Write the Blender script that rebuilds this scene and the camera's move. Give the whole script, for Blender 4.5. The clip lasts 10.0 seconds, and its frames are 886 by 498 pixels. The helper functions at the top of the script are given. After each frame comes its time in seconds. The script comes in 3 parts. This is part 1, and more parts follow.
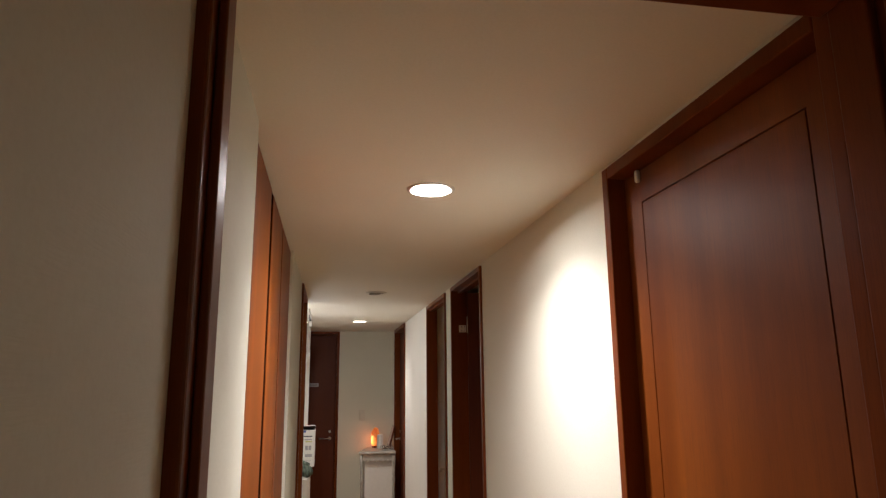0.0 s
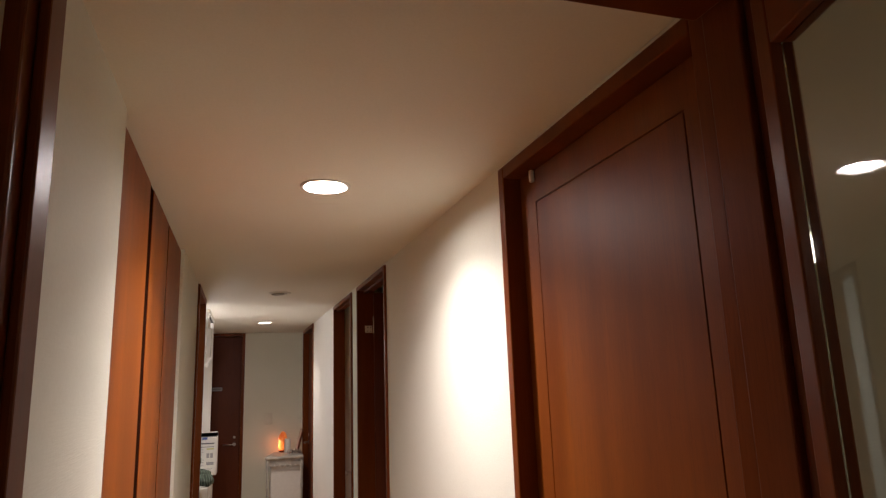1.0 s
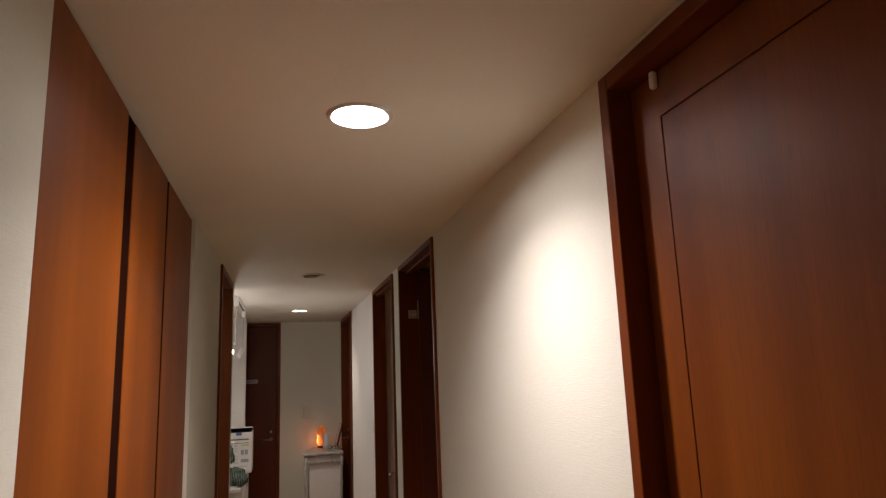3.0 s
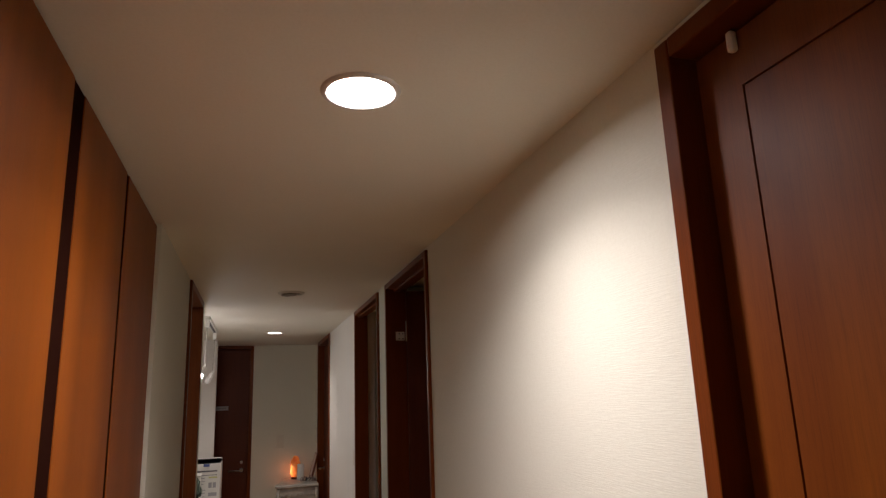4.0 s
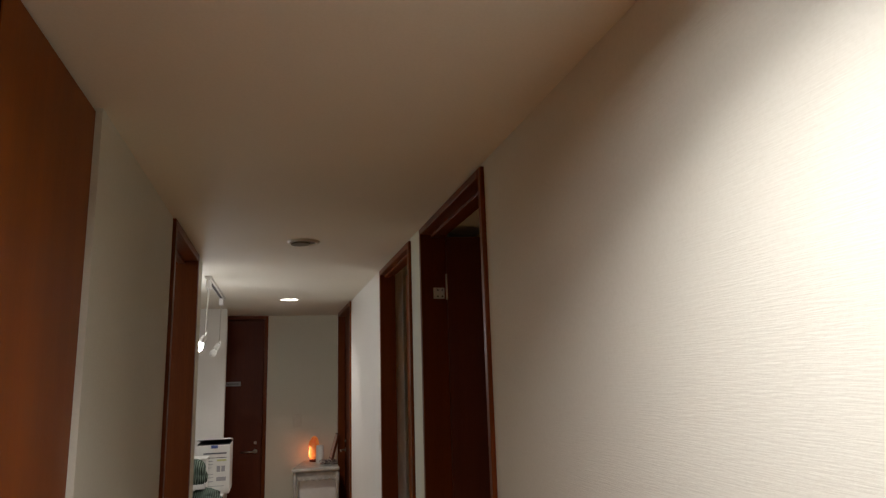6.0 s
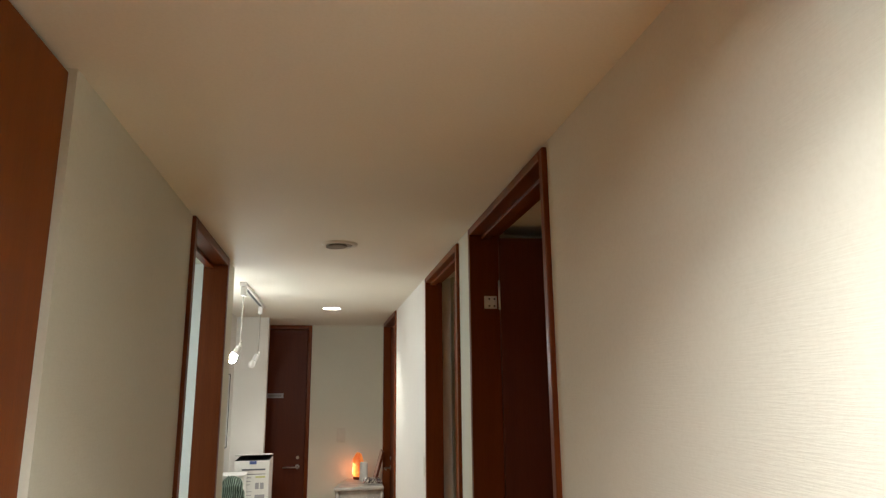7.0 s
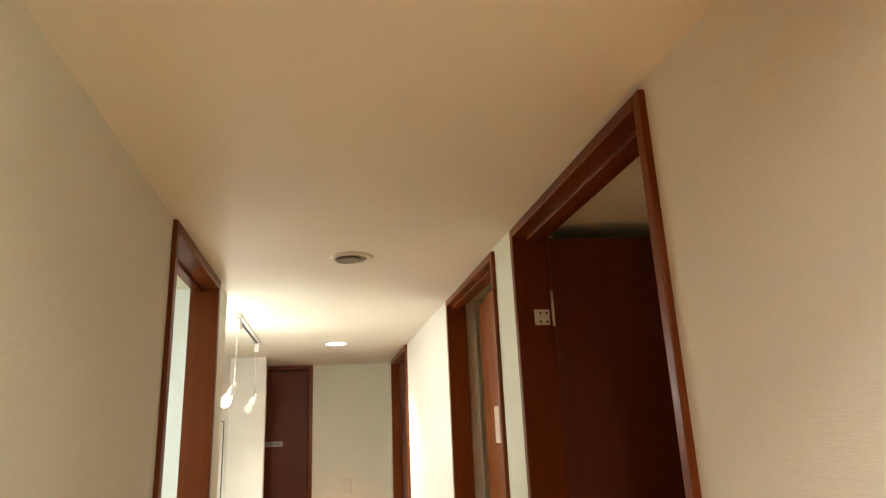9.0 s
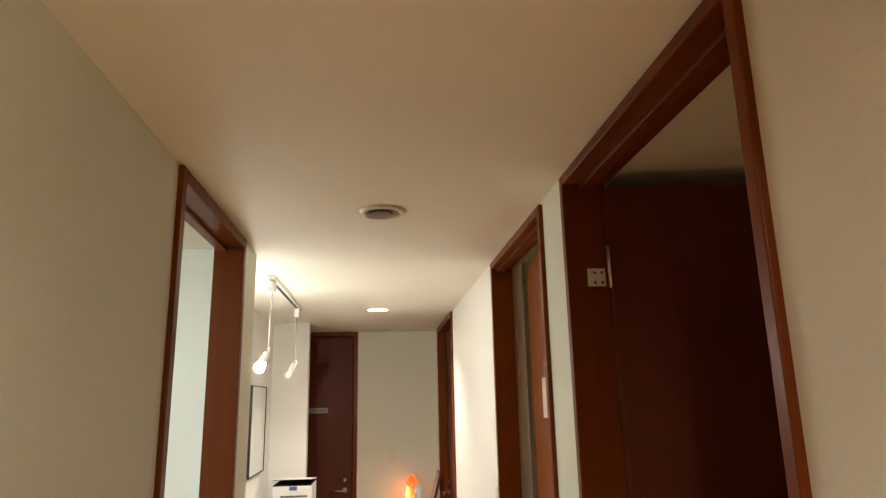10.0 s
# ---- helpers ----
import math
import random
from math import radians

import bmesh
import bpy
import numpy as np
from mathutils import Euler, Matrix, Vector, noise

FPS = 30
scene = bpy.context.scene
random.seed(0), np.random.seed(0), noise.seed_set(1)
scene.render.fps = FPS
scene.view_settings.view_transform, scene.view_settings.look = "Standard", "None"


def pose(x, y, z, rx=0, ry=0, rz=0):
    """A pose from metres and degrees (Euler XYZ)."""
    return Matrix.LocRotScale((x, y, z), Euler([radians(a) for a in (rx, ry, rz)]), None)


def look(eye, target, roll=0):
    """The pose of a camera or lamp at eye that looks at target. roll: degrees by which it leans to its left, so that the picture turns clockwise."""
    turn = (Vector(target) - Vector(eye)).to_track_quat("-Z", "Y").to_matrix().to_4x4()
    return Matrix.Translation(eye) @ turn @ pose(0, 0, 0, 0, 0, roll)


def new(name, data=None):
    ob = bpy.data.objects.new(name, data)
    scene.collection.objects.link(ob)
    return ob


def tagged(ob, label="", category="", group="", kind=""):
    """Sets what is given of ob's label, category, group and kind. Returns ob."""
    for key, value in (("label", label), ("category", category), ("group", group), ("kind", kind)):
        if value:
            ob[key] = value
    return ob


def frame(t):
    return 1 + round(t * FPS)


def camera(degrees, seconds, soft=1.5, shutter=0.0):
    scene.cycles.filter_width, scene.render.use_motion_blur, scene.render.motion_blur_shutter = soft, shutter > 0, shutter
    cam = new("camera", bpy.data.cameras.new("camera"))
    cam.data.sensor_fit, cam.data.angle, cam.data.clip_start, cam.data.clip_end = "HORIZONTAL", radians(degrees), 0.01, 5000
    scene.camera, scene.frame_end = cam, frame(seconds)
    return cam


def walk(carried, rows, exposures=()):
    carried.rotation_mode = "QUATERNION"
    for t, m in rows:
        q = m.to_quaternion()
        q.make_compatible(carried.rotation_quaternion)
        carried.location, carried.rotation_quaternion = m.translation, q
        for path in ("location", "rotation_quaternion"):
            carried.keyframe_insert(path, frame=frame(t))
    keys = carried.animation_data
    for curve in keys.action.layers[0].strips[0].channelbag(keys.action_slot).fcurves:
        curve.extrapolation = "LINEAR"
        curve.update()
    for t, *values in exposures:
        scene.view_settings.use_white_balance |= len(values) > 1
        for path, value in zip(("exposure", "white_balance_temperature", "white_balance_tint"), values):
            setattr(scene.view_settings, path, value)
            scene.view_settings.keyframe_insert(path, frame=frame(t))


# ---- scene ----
cam = camera(69.3, 10.0, 1.3)
PATH = [
    (0, (0.549, 0.172, 1.616), (0.89, 2.101, 2.02), -0.6),
    (0.5, (0.585, 0.179, 1.628), (1.101, 2.064, 2.053), -2.7),
    (1, (0.618, 0.206, 1.627), (1.212, 2.075, 2.021), -2.0),
    (1.5, (0.649, 0.293, 1.621), (1.264, 2.157, 2.004), -2.3),
    (2, (0.663, 0.409, 1.641), (1.263, 2.28, 2.014), -1.6),
    (2.5, (0.674, 0.56, 1.632), (1.149, 2.467, 2.006), -1.3),
    (3, (0.682, 0.705, 1.633), (1.166, 2.61, 2.004), -2.2),
    (3.2, (0.664, 0.761, 1.638), (1.197, 2.648, 2.032), -3.1),
    (4.3, (0.678, 1.069, 1.645), (1.221, 2.94, 2.098), -1.7),
    (4.5, (0.696, 1.148, 1.634), (1.204, 3.027, 2.094), -1.9),
    (5, (0.738, 1.311, 1.622), (1.193, 3.211, 2.05), -1.3),
    (5.5, (0.754, 1.471, 1.618), (1.233, 3.374, 2.005), -1.4),
    (5.7, (0.747, 1.547, 1.617), (1.251, 3.444, 2.001), -1.5),
    (6.8, (0.792, 1.911, 1.653), (1.185, 3.833, 2.041), -1.6),
    (7, (0.82, 1.964, 1.656), (1.161, 3.89, 2.074), -0.6),
    (7.5, (0.875, 2.077, 1.658), (1.112, 4.005, 2.134), 0.2),
    (8, (0.864, 2.152, 1.646), (1.073, 4.083, 2.123), -0.8),
    (8.5, (0.803, 2.281, 1.661), (1.096, 4.184, 2.199), -2.2),
    (9, (0.768, 2.389, 1.646), (1.125, 4.281, 2.187), -2.5),
    (9.5, (0.786, 2.486, 1.647), (1.092, 4.394, 2.162), -2.3),
    (10, (0.841, 2.606, 1.657), (1.036, 4.544, 2.113), -1.2),
]
walk(cam, [(t, look(eye, target, roll)) for t, eye, target, roll in PATH],
     [(0.0, 0.47, 6430, 15), (1.0, 0.38, 6580, 20), (2.5, -0.05, 6620, 21), (4.5, -0.46, 6430, 20), (5.5, -0.46, 6250, 18), (7.0, 0.8, 6100, 7), (8.0, 1.25, 6400, 6), (9.0, 1.62, 6850, 6), (10.0, 1.25, 6780, 9)])


# ---------- world and exposure ----------
world = bpy.data.worlds.new("night")
world.use_nodes = True
scene.world = world
world.node_tree.nodes["Background"].inputs[0].default_value = (0.02, 0.025, 0.04, 1)
world.node_tree.nodes["Background"].inputs[1].default_value = 0.02

R, L, C = 1.296, 0.378, 2.20      # corridor faces and ceiling height
END = 7.84                       # end wall
LAMP = 195.0                     # radiance of the downlight diffusers
BEAM = 9.2                      # power of the lensed beam of the near downlight
RECESS = 0.012                   # depth of the diffusers above the ceiling


# ---------- materials ----------
def material(name, base, rough, metal=0.0):
    m = bpy.data.materials.new(name)
    m.use_nodes = True
    p = m.node_tree.nodes["Principled BSDF"]
    p.inputs["Base Color"].default_value = (*base, 1)
    p.inputs["Roughness"].default_value = rough
    p.inputs["Metallic"].default_value = metal
    return m, m.node_tree, p


def coords(nt, scale):
    tc = nt.nodes.new("ShaderNodeTexCoord")
    mp = nt.nodes.new("ShaderNodeMapping")
    mp.inputs["Scale"].default_value = scale
    nt.links.new(tc.outputs["Object"], mp.inputs["Vector"])
    return mp.outputs["Vector"]


def noise_node(nt, vec, scale, detail=4.0, rough=0.55):
    n = nt.nodes.new("ShaderNodeTexNoise")
    n.inputs["Scale"].default_value = scale
    n.inputs["Detail"].default_value = detail
    n.inputs["Roughness"].default_value = rough
    nt.links.new(vec, n.inputs["Vector"])
    return n.outputs["Fac"]


def ramp(nt, fac, stops):
    r = nt.nodes.new("ShaderNodeValToRGB")
    e = r.color_ramp.elements
    while len(e) < len(stops):
        e.new(0.5)
    for el, (pos, col) in zip(e, stops):
        el.position, el.color = pos, (*col, 1)
    nt.links.new(fac, r.inputs["Fac"])
    return r.outputs["Color"]


def mix(nt, fac, a, b, mode="MIX"):
    n = nt.nodes.new("ShaderNodeMix")
    n.data_type, n.blend_type = "RGBA", mode
    for sock, v in ((n.inputs[0], fac), (n.inputs[6], a), (n.inputs[7], b)):
        if isinstance(v, (float, int)):
            sock.default_value = v
        elif isinstance(v, tuple):
            sock.default_value = (*v, 1)
        else:
            nt.links.new(v, sock)
    return n.outputs[2]


def bump(nt, p, fac, strength, distance):
    b = nt.nodes.new("ShaderNodeBump")
    b.inputs["Strength"].default_value = strength
    b.inputs["Distance"].default_value = distance
    nt.links.new(fac, b.inputs["Height"])
    prev = p.inputs["Normal"].links
    if prev:
        nt.links.new(prev[0].from_socket, b.inputs["Normal"])
    nt.links.new(b.outputs["Normal"], p.inputs["Normal"])


def rough_range(nt, p, fac, lo, hi):
    mr = nt.nodes.new("ShaderNodeMapRange")
    mr.inputs["To Min"].default_value, mr.inputs["To Max"].default_value = lo, hi
    nt.links.new(fac, mr.inputs["Value"])
    nt.links.new(mr.outputs["Result"], p.inputs["Roughness"])


def wood(name, dark, light, rough, gloss=0.25):
    """Stained veneer with upright grain."""
    m, nt, p = material(name, light, rough)
    broad = noise_node(nt, coords(nt, (5, 5, 0.3)), 1.6, 3)
    grain = noise_node(nt, coords(nt, (60, 60, 1.6)), 3.0, 6, 0.7)
    pores = noise_node(nt, coords(nt, (420, 420, 9)), 2.0, 2)
    c1 = ramp(nt, broad, [(0.3, dark), (0.72, light)])
    c2 = ramp(nt, grain, [(0.3, (0.62, 0.56, 0.52)), (0.62, (1, 1, 1))])
    c = mix(nt, 0.33, c1, c2, "MULTIPLY")
    c3 = ramp(nt, pores, [(0.33, (0.55, 0.5, 0.45)), (0.5, (1, 1, 1))])
    c = mix(nt, 0.35, c, c3, "MULTIPLY")
    nt.links.new(c, p.inputs["Base Color"])
    p.inputs["Specular IOR Level"].default_value = gloss
    rough_range(nt, p, grain, rough - 0.06, rough + 0.08)
    bump(nt, p, pores, 0.12, 0.0006)
    return m


def paper(name, base, rib=0.13, stain=0.05):
    """Vinyl wallpaper with fine level ribs."""
    m, nt, p = material(name, base, 0.75)
    big = noise_node(nt, coords(nt, (1, 1, 1)), 1.3, 4)
    c = ramp(nt, big, [(0.3, tuple(v * (1 - stain) for v in base)), (0.7, base)])
    fine = noise_node(nt, coords(nt, (1, 1, 1)), 160, 2)
    c2 = ramp(nt, fine, [(0.3, (0.95, 0.945, 0.93)), (0.6, (1, 1, 1))])
    nt.links.new(mix(nt, 0.6, c, c2, "MULTIPLY"), p.inputs["Base Color"])
    ribs = noise_node(nt, coords(nt, (28, 28, 430)), 1.0, 2, 0.45)
    bump(nt, p, ribs, rib, 0.003)
    grit = noise_node(nt, coords(nt, (1, 1, 1)), 320, 2)
    bump(nt, p, grit, 0.08, 0.001)
    return m


def glow(name, colour, strength):
    m = bpy.data.materials.new(name)
    m.use_nodes = True
    p = m.node_tree.nodes["Principled BSDF"]
    p.inputs["Base Color"].default_value = (0.8, 0.8, 0.8, 1)
    p.inputs["Emission Color"].default_value = (*colour, 1)
    p.inputs["Emission Strength"].default_value = strength
    return m


def plain(name, base, rough, metal=0.0, vary=0.06, scale=30):
    m, nt, p = material(name, base, rough, metal)
    f = noise_node(nt, coords(nt, (1, 1, 1)), scale, 4)
    c = ramp(nt, f, [(0.3, tuple(v * (1 - vary) for v in base)), (0.7, base)])
    nt.links.new(c, p.inputs["Base Color"])
    rough_range(nt, p, f, max(0.02, rough - 0.06), rough + 0.06)
    return m


WOOD_LEAF = wood("door_veneer", (0.162, 0.036, 0.003), (0.245, 0.064, 0.005), 0.47)
WOOD_CAB = wood("cabinet_veneer", (0.165, 0.038, 0.0025), (0.265, 0.065, 0.004), 0.42, 0.17)
WOOD_TRIM = wood("trim_wood", (0.125, 0.027, 0.005), (0.195, 0.046, 0.008), 0.33, 0.16)
WOOD_DARK = wood("dark_door_veneer", (0.09, 0.018, 0.005), (0.14, 0.03, 0.008), 0.50)
# near-black without sheen: shade inside the cupboard gaps, put into the colour
GAP_SHADE = plain("gap_shade_black", (0.016, 0.005, 0.003), 0.8)
for _n in GAP_SHADE.node_tree.nodes:
    if _n.type == "BSDF_PRINCIPLED":
        _n.inputs["Specular IOR Level"].default_value = 0.0
WALL = paper("wallpaper", (0.748, 0.744, 0.63))
# whiter copy of the wallpaper; the light on these walls is put into its colour
WALL_LIT = paper("lit_wallpaper", (0.80, 0.785, 0.74), 0.1)
CEIL = paper("ceiling_paper", (0.845, 0.82, 0.72), 0.06)
FLOOR = wood("floorboards", (0.53, 0.25, 0.056), (0.66, 0.338, 0.082), 0.4)
STEEL = plain("brushed_steel", (0.62, 0.60, 0.56), 0.3, 1.0, 0.1, 90)
WHITE = plain("white_plastic", (0.78, 0.77, 0.73), 0.4)
REFLECTOR = plain("white_reflector", (0.72, 0.715, 0.70), 0.35)
NICKEL = plain("nickel_plate", (0.85, 0.83, 0.77), 0.35, 0.25, 0.1, 60)
IVORY = plain("ivory_plastic", (0.72, 0.69, 0.6), 0.45)
BLACK = plain("black_plastic", (0.02, 0.02, 0.022), 0.45)
LIT = glow("downlight_diffuser", (0.985, 0.945, 0.90), LAMP)
LIT_FAR = glow("far_downlight_diffuser", (1.0, 0.91, 0.78), LAMP * 0.2)
BULB = glow("bulb_glow", (1.0, 0.985, 0.945), 275.0)
ROOM_LAMP = glow("room_lamp_glow", (0.83, 0.98, 1.0), 18.0)
GLASS, _nt, _p = material("door_glass", (0.93, 0.95, 0.93), 0.02)
_p.inputs["Transmission Weight"].default_value = 1.0
_p.inputs["IOR"].default_value = 1.5


# ---------- building helpers ----------
def add_box(bm, x0, x1, y0, y1, z0, z1):
    v = [bm.verts.new((x, y, z)) for z in (z0, z1) for x, y in ((x0, y0), (x1, y0), (x1, y1), (x0, y1))]
    for f in ((3, 2, 1, 0), (4, 5, 6, 7), (0, 1, 5, 4), (1, 2, 6, 5), (2, 3, 7, 6), (3, 0, 4, 7)):
        bm.faces.new([v[i] for i in f])
    return bm


def block(x0, x1, y0, y1, z0, z1, bevel=0.0, seg=2):
    bm = add_box(bmesh.new(), x0, x1, y0, y1, z0, z1)
    if bevel:
        bmesh.ops.bevel(bm, geom=bm.edges[:], offset=bevel, segments=seg, affect="EDGES", profile=0.5)
    return bm


def lathe(profile, n=32, smooth=True):
    """A turned solid about z from (radius, height) pairs."""
    bm = bmesh.new()
    rings = []
    for r, z in profile:
        rings.append([bm.verts.new((r * math.cos(2 * math.pi * i / n), r * math.sin(2 * math.pi * i / n), z)) for i in range(n)])
    for a, b in zip(rings, rings[1:]):
        for i in range(n):
            f = bm.faces.new((a[i], a[(i + 1) % n], b[(i + 1) % n], b[i]))
            f.smooth = smooth
    bm.faces.new(rings[0][::-1])
    bm.faces.new(rings[-1])
    return bm


def tube(points, r, n=12):
    """A round bar along a line of points."""
    bm = bmesh.new()
    pts = [Vector(p) for p in points]
    rings = []
    for i, p in enumerate(pts):
        d = (pts[min(i + 1, len(pts) - 1)] - pts[max(i - 1, 0)]).normalized()
        a = d.cross(Vector((0.31, 0.83, 0.46))).normalized()
        b = d.cross(a)
        rings.append([bm.verts.new(p + r * (math.cos(2 * math.pi * k / n) * a + math.sin(2 * math.pi * k / n) * b)) for k in range(n)])
    for u, w in zip(rings, rings[1:]):
        for k in range(n):
            bm.faces.new((u[k], u[(k + 1) % n], w[(k + 1) % n], w[k])).smooth = True
    bm.faces.new(rings[0][::-1])
    bm.faces.new(rings[-1])
    return bm


def part(name, bm, mat, parent=None, label=""):
    bmesh.ops.recalc_face_normals(bm, faces=bm.faces)
    me = bpy.data.meshes.new(name)
    bm.to_mesh(me)
    bm.free()
    me.materials.append(mat)
    ob = new(name, me)
    if parent:
        ob.parent = parent
    if label:
        tagged(ob, label)
    return ob


def thing(name, m, label, category, group="", kind=""):
    ob = new(name)
    ob.empty_display_size = 0.1
    ob.matrix_basis = m
    return tagged(ob, label, category, group, kind)


def setting(name, bm, mat, label, category):
    return tagged(part(name, bm, mat), label, category, kind="structure")


# ---------- floor, ceiling, walls ----------
setting("floor", block(-2.2, 3.4, -3.6, 8.4, -0.1, 0.0), FLOOR, "brown wooden floor of the corridor and rooms", "floor")


DOWNLIGHTS = ((0.846, 2.06), (0.829, 6.52))
CAN = 0.0605                     # radius of the downlight openings


def ceiling_mesh(x0, x1, y0, y1):
    """A flat ceiling with a round opening for each downlight, under a closed slab."""
    bm = add_box(bmesh.new(), x0, x1, y0, y1, C + 0.10, C + 0.2)

    def quad(a, b, c, e):
        bm.faces.new([bm.verts.new((x, y, C)) for x, y in ((a, c), (a, e), (b, e), (b, c))])

    last = y0
    for cx, cy in DOWNLIGHTS:
        h = 0.12
        quad(x0, x1, last, cy - h)
        quad(x0, cx - h, cy - h, cy + h)
        quad(cx + h, x1, cy - h, cy + h)
        inner, outer = [], []
        for k in range(64):
            a = 2 * math.pi * k / 64
            u, v = math.cos(a), math.sin(a)
            q = h / max(abs(u), abs(v))
            inner.append(bm.verts.new((cx + CAN * u, cy + CAN * v, C)))
            outer.append(bm.verts.new((cx + q * u, cy + q * v, C)))
        for k in range(64):
            n = (k + 1) % 64
            bm.faces.new((inner[k], inner[n], outer[n], outer[k]))
        last = cy + h
    quad(x0, x1, last, y1)
    return bm


setting("ceiling", ceiling_mesh(-2.2, 3.4, -3.6, 8.4), CEIL, "off-white papered flat ceiling over the corridor", "ceiling")


def wall_piece(name, x0, x1, y0, y1, z0=0.0, z1=C, mat=None, label="off-white ribbed wallpaper wall"):
    return setting(name, block(x0, x1, y0, y1, z0, z1), mat or WALL, label, "wall")


# right side of the corridor, between the doors
HEAD = 0.011                     # strip of wall above the door casings
D2N, D2F, D3N, D3F, D4N, D4F = 3.285, 4.092, 4.305, 5.125, 6.62, 7.62
D1F = 1.789
wall_piece("wall_right_1", R, R + 0.12, D1F, D2N)
wall_piece("wall_right_2", R, R + 0.12, D2F, D3N)
wall_piece("wall_right_3", R, R + 0.12, D3F, D4N, mat=WALL_LIT)
wall_piece("wall_right_4", R, R + 0.12, D4F, 8.0, mat=WALL_LIT)
for n, (a, b) in enumerate(((0.945, D1F), (D2N, D2F), (D3N, D3F))):
    wall_piece("wall_over_door_%d" % (n + 1), R, R + 0.12, a, b, C - HEAD, C)
# left side
CAB0, CAB1, DLN, DLF, NOOK = 1.595, 3.078, 4.055, 4.78, 5.02
wall_piece("wall_left_1", L - 0.12, L, -3.5, CAB0)
wall_piece("wall_left_5", L, L + 0.012, -3.5, 0.868)
wall_piece("wall_left_2", L - 0.12, L - 0.075, CAB0, CAB1, 2.190, C)
wall_piece("wall_left_3", L - 0.12, L, CAB1, DLN)
wall_piece("wall_left_4", L - 0.075, L, DLF, NOOK - 0.004)
# nook with the desk
wall_piece("wall_nook_near", -1.6, L - 0.075, NOOK - 0.10, NOOK - 0.004, mat=WALL_LIT)
wall_piece("wall_nook_back", -0.02, 0.10, NOOK - 0.004, 7.20, mat=WALL_LIT)
wall_piece("wall_nook_far", -0.6, 0.345, 7.20, 7.30, mat=WALL_LIT)
# end wall either side of the end door
wall_piece("wall_end", 0.665, R, END, END + 0.12)
wall_piece("wall_end_left", -0.6, -0.12, END, END + 0.12)
wall_piece("wall_end_side", -0.7, -0.6, 7.20, END + 0.12)
# rooms that open off the corridor
wall_piece("wall_room_right_1", 2.9, 3.0, 0.97, 8.0)
wall_piece("wall_room_right_2", R + 0.12, 2.9, 2.40, 2.50)
wall_piece("wall_room_right_3", R + 0.12, 2.9, 4.20, 4.26)
wall_piece("wall_room_right_4", R + 0.125, 2.9, 5.145, 5.22)
wall_piece("wall_room_right_5", R + 0.12, 2.9, 7.9, 8.0)
wall_piece("wall_room_left_1", -1.7, -1.6, 3.0, NOOK - 0.004, mat=WALL_LIT)
wall_piece("wall_room_left_2", -1.6, L - 0.12, 3.10, 3.20, mat=WALL_LIT)
# living room behind the doorway
wall_piece("wall_living_right", 3.0, 3.1, -3.5, 0.97)
wall_piece("wall_living_front", R + 0.032, 3.0, 0.84, 0.94)
wall_piece("wall_living_back", L - 0.12, 3.1, -3.6, -3.5)


# ---------- doors ----------
def frame_parts(ob, w, depth, top=C - 0.002, face=0.034, proud=0.012, stop=0.05, sides=True):
    """Jambs, head, casing lips and stops of an opening w wide; x along the wall, y into it."""
    for a, b in ((0.0, face), (w - face, w)):
        part("jamb", block(a, b, -proud, depth + proud, 0, top, 0.003), WOOD_TRIM, ob)
    part("head_jamb", block(face + 0.001, w - face - 0.001, -proud, depth + proud, top - face, top, 0.003), WOOD_TRIM, ob)
    for a, b in ((face, face + 0.012), (w - face - 0.012, w - face))[{True: 0, False: 1, None: 2}[sides]:]:
        part("door_stop", block(a, b, stop, stop + 0.03, 0, top - face - 0.013, 0.002), WOOD_TRIM, ob)
    part("head_stop", block(face, w - face, stop, stop + 0.03, top - face - 0.012, top - face - 0.0005, 0.002), WOOD_TRIM, ob)


def leaf_mesh(w, h, thick=0.036):
    return block(0, w, 0, thick, 0.008, h, 0.0025)


def grooved_leaf(w, h, thick, side, top, bottom):
    """A flat leaf whose middle panel is set off by a narrow sunk line."""
    bm = bmesh.new()
    g, d = 0.004, 0.004
    add_box(bm, 0, w, d, thick, 0.008, h)
    add_box(bm, 0, side, 0, d, 0.008, h)
    add_box(bm, w - side, w, 0, d, 0.008, h)
    add_box(bm, side, w - side, 0, d, h - top, h)
    add_box(bm, side, w - side, 0, d, 0.008, bottom)
    add_box(bm, side + g, w - side - g, 0, d, bottom + g, h - top - g)
    return bm


def lever(parent, x, z, sgn, y=0.0):
    h = part("door_handle", tube([(x, y, z), (x, y - 0.045, z), (x + sgn * 0.012, y - 0.052, z), (x + sgn * 0.12, y - 0.052, z)], 0.0058), STEEL, parent, "brushed steel lever handle")
    rose = lathe([(0.018, 0), (0.019, 0.004), (0.016, 0.008)], 24)
    bmesh.ops.transform(rose, matrix=Matrix.Translation((x, y, z)) @ pose(0, 0, 0, 90), verts=rose.verts)
    part("rose", rose, STEEL, h)
    lock = lathe([(0.013, 0), (0.014, 0.006), (0.010, 0.009)], 20)
    bmesh.ops.transform(lock, matrix=Matrix.Translation((x, y, z + 0.075)) @ pose(0, 0, 0, 90), verts=lock.verts)
    part("lock_rose", lock, STEEL, h)


def side_door(name, y0, y1, side, label):
    m = pose(R, y1, 0, 0, 0, -90) if side > 0 else pose(L, y0, 0, 0, 0, 90)
    return thing(name, m, label, "door", kind="structure"), y1 - y0


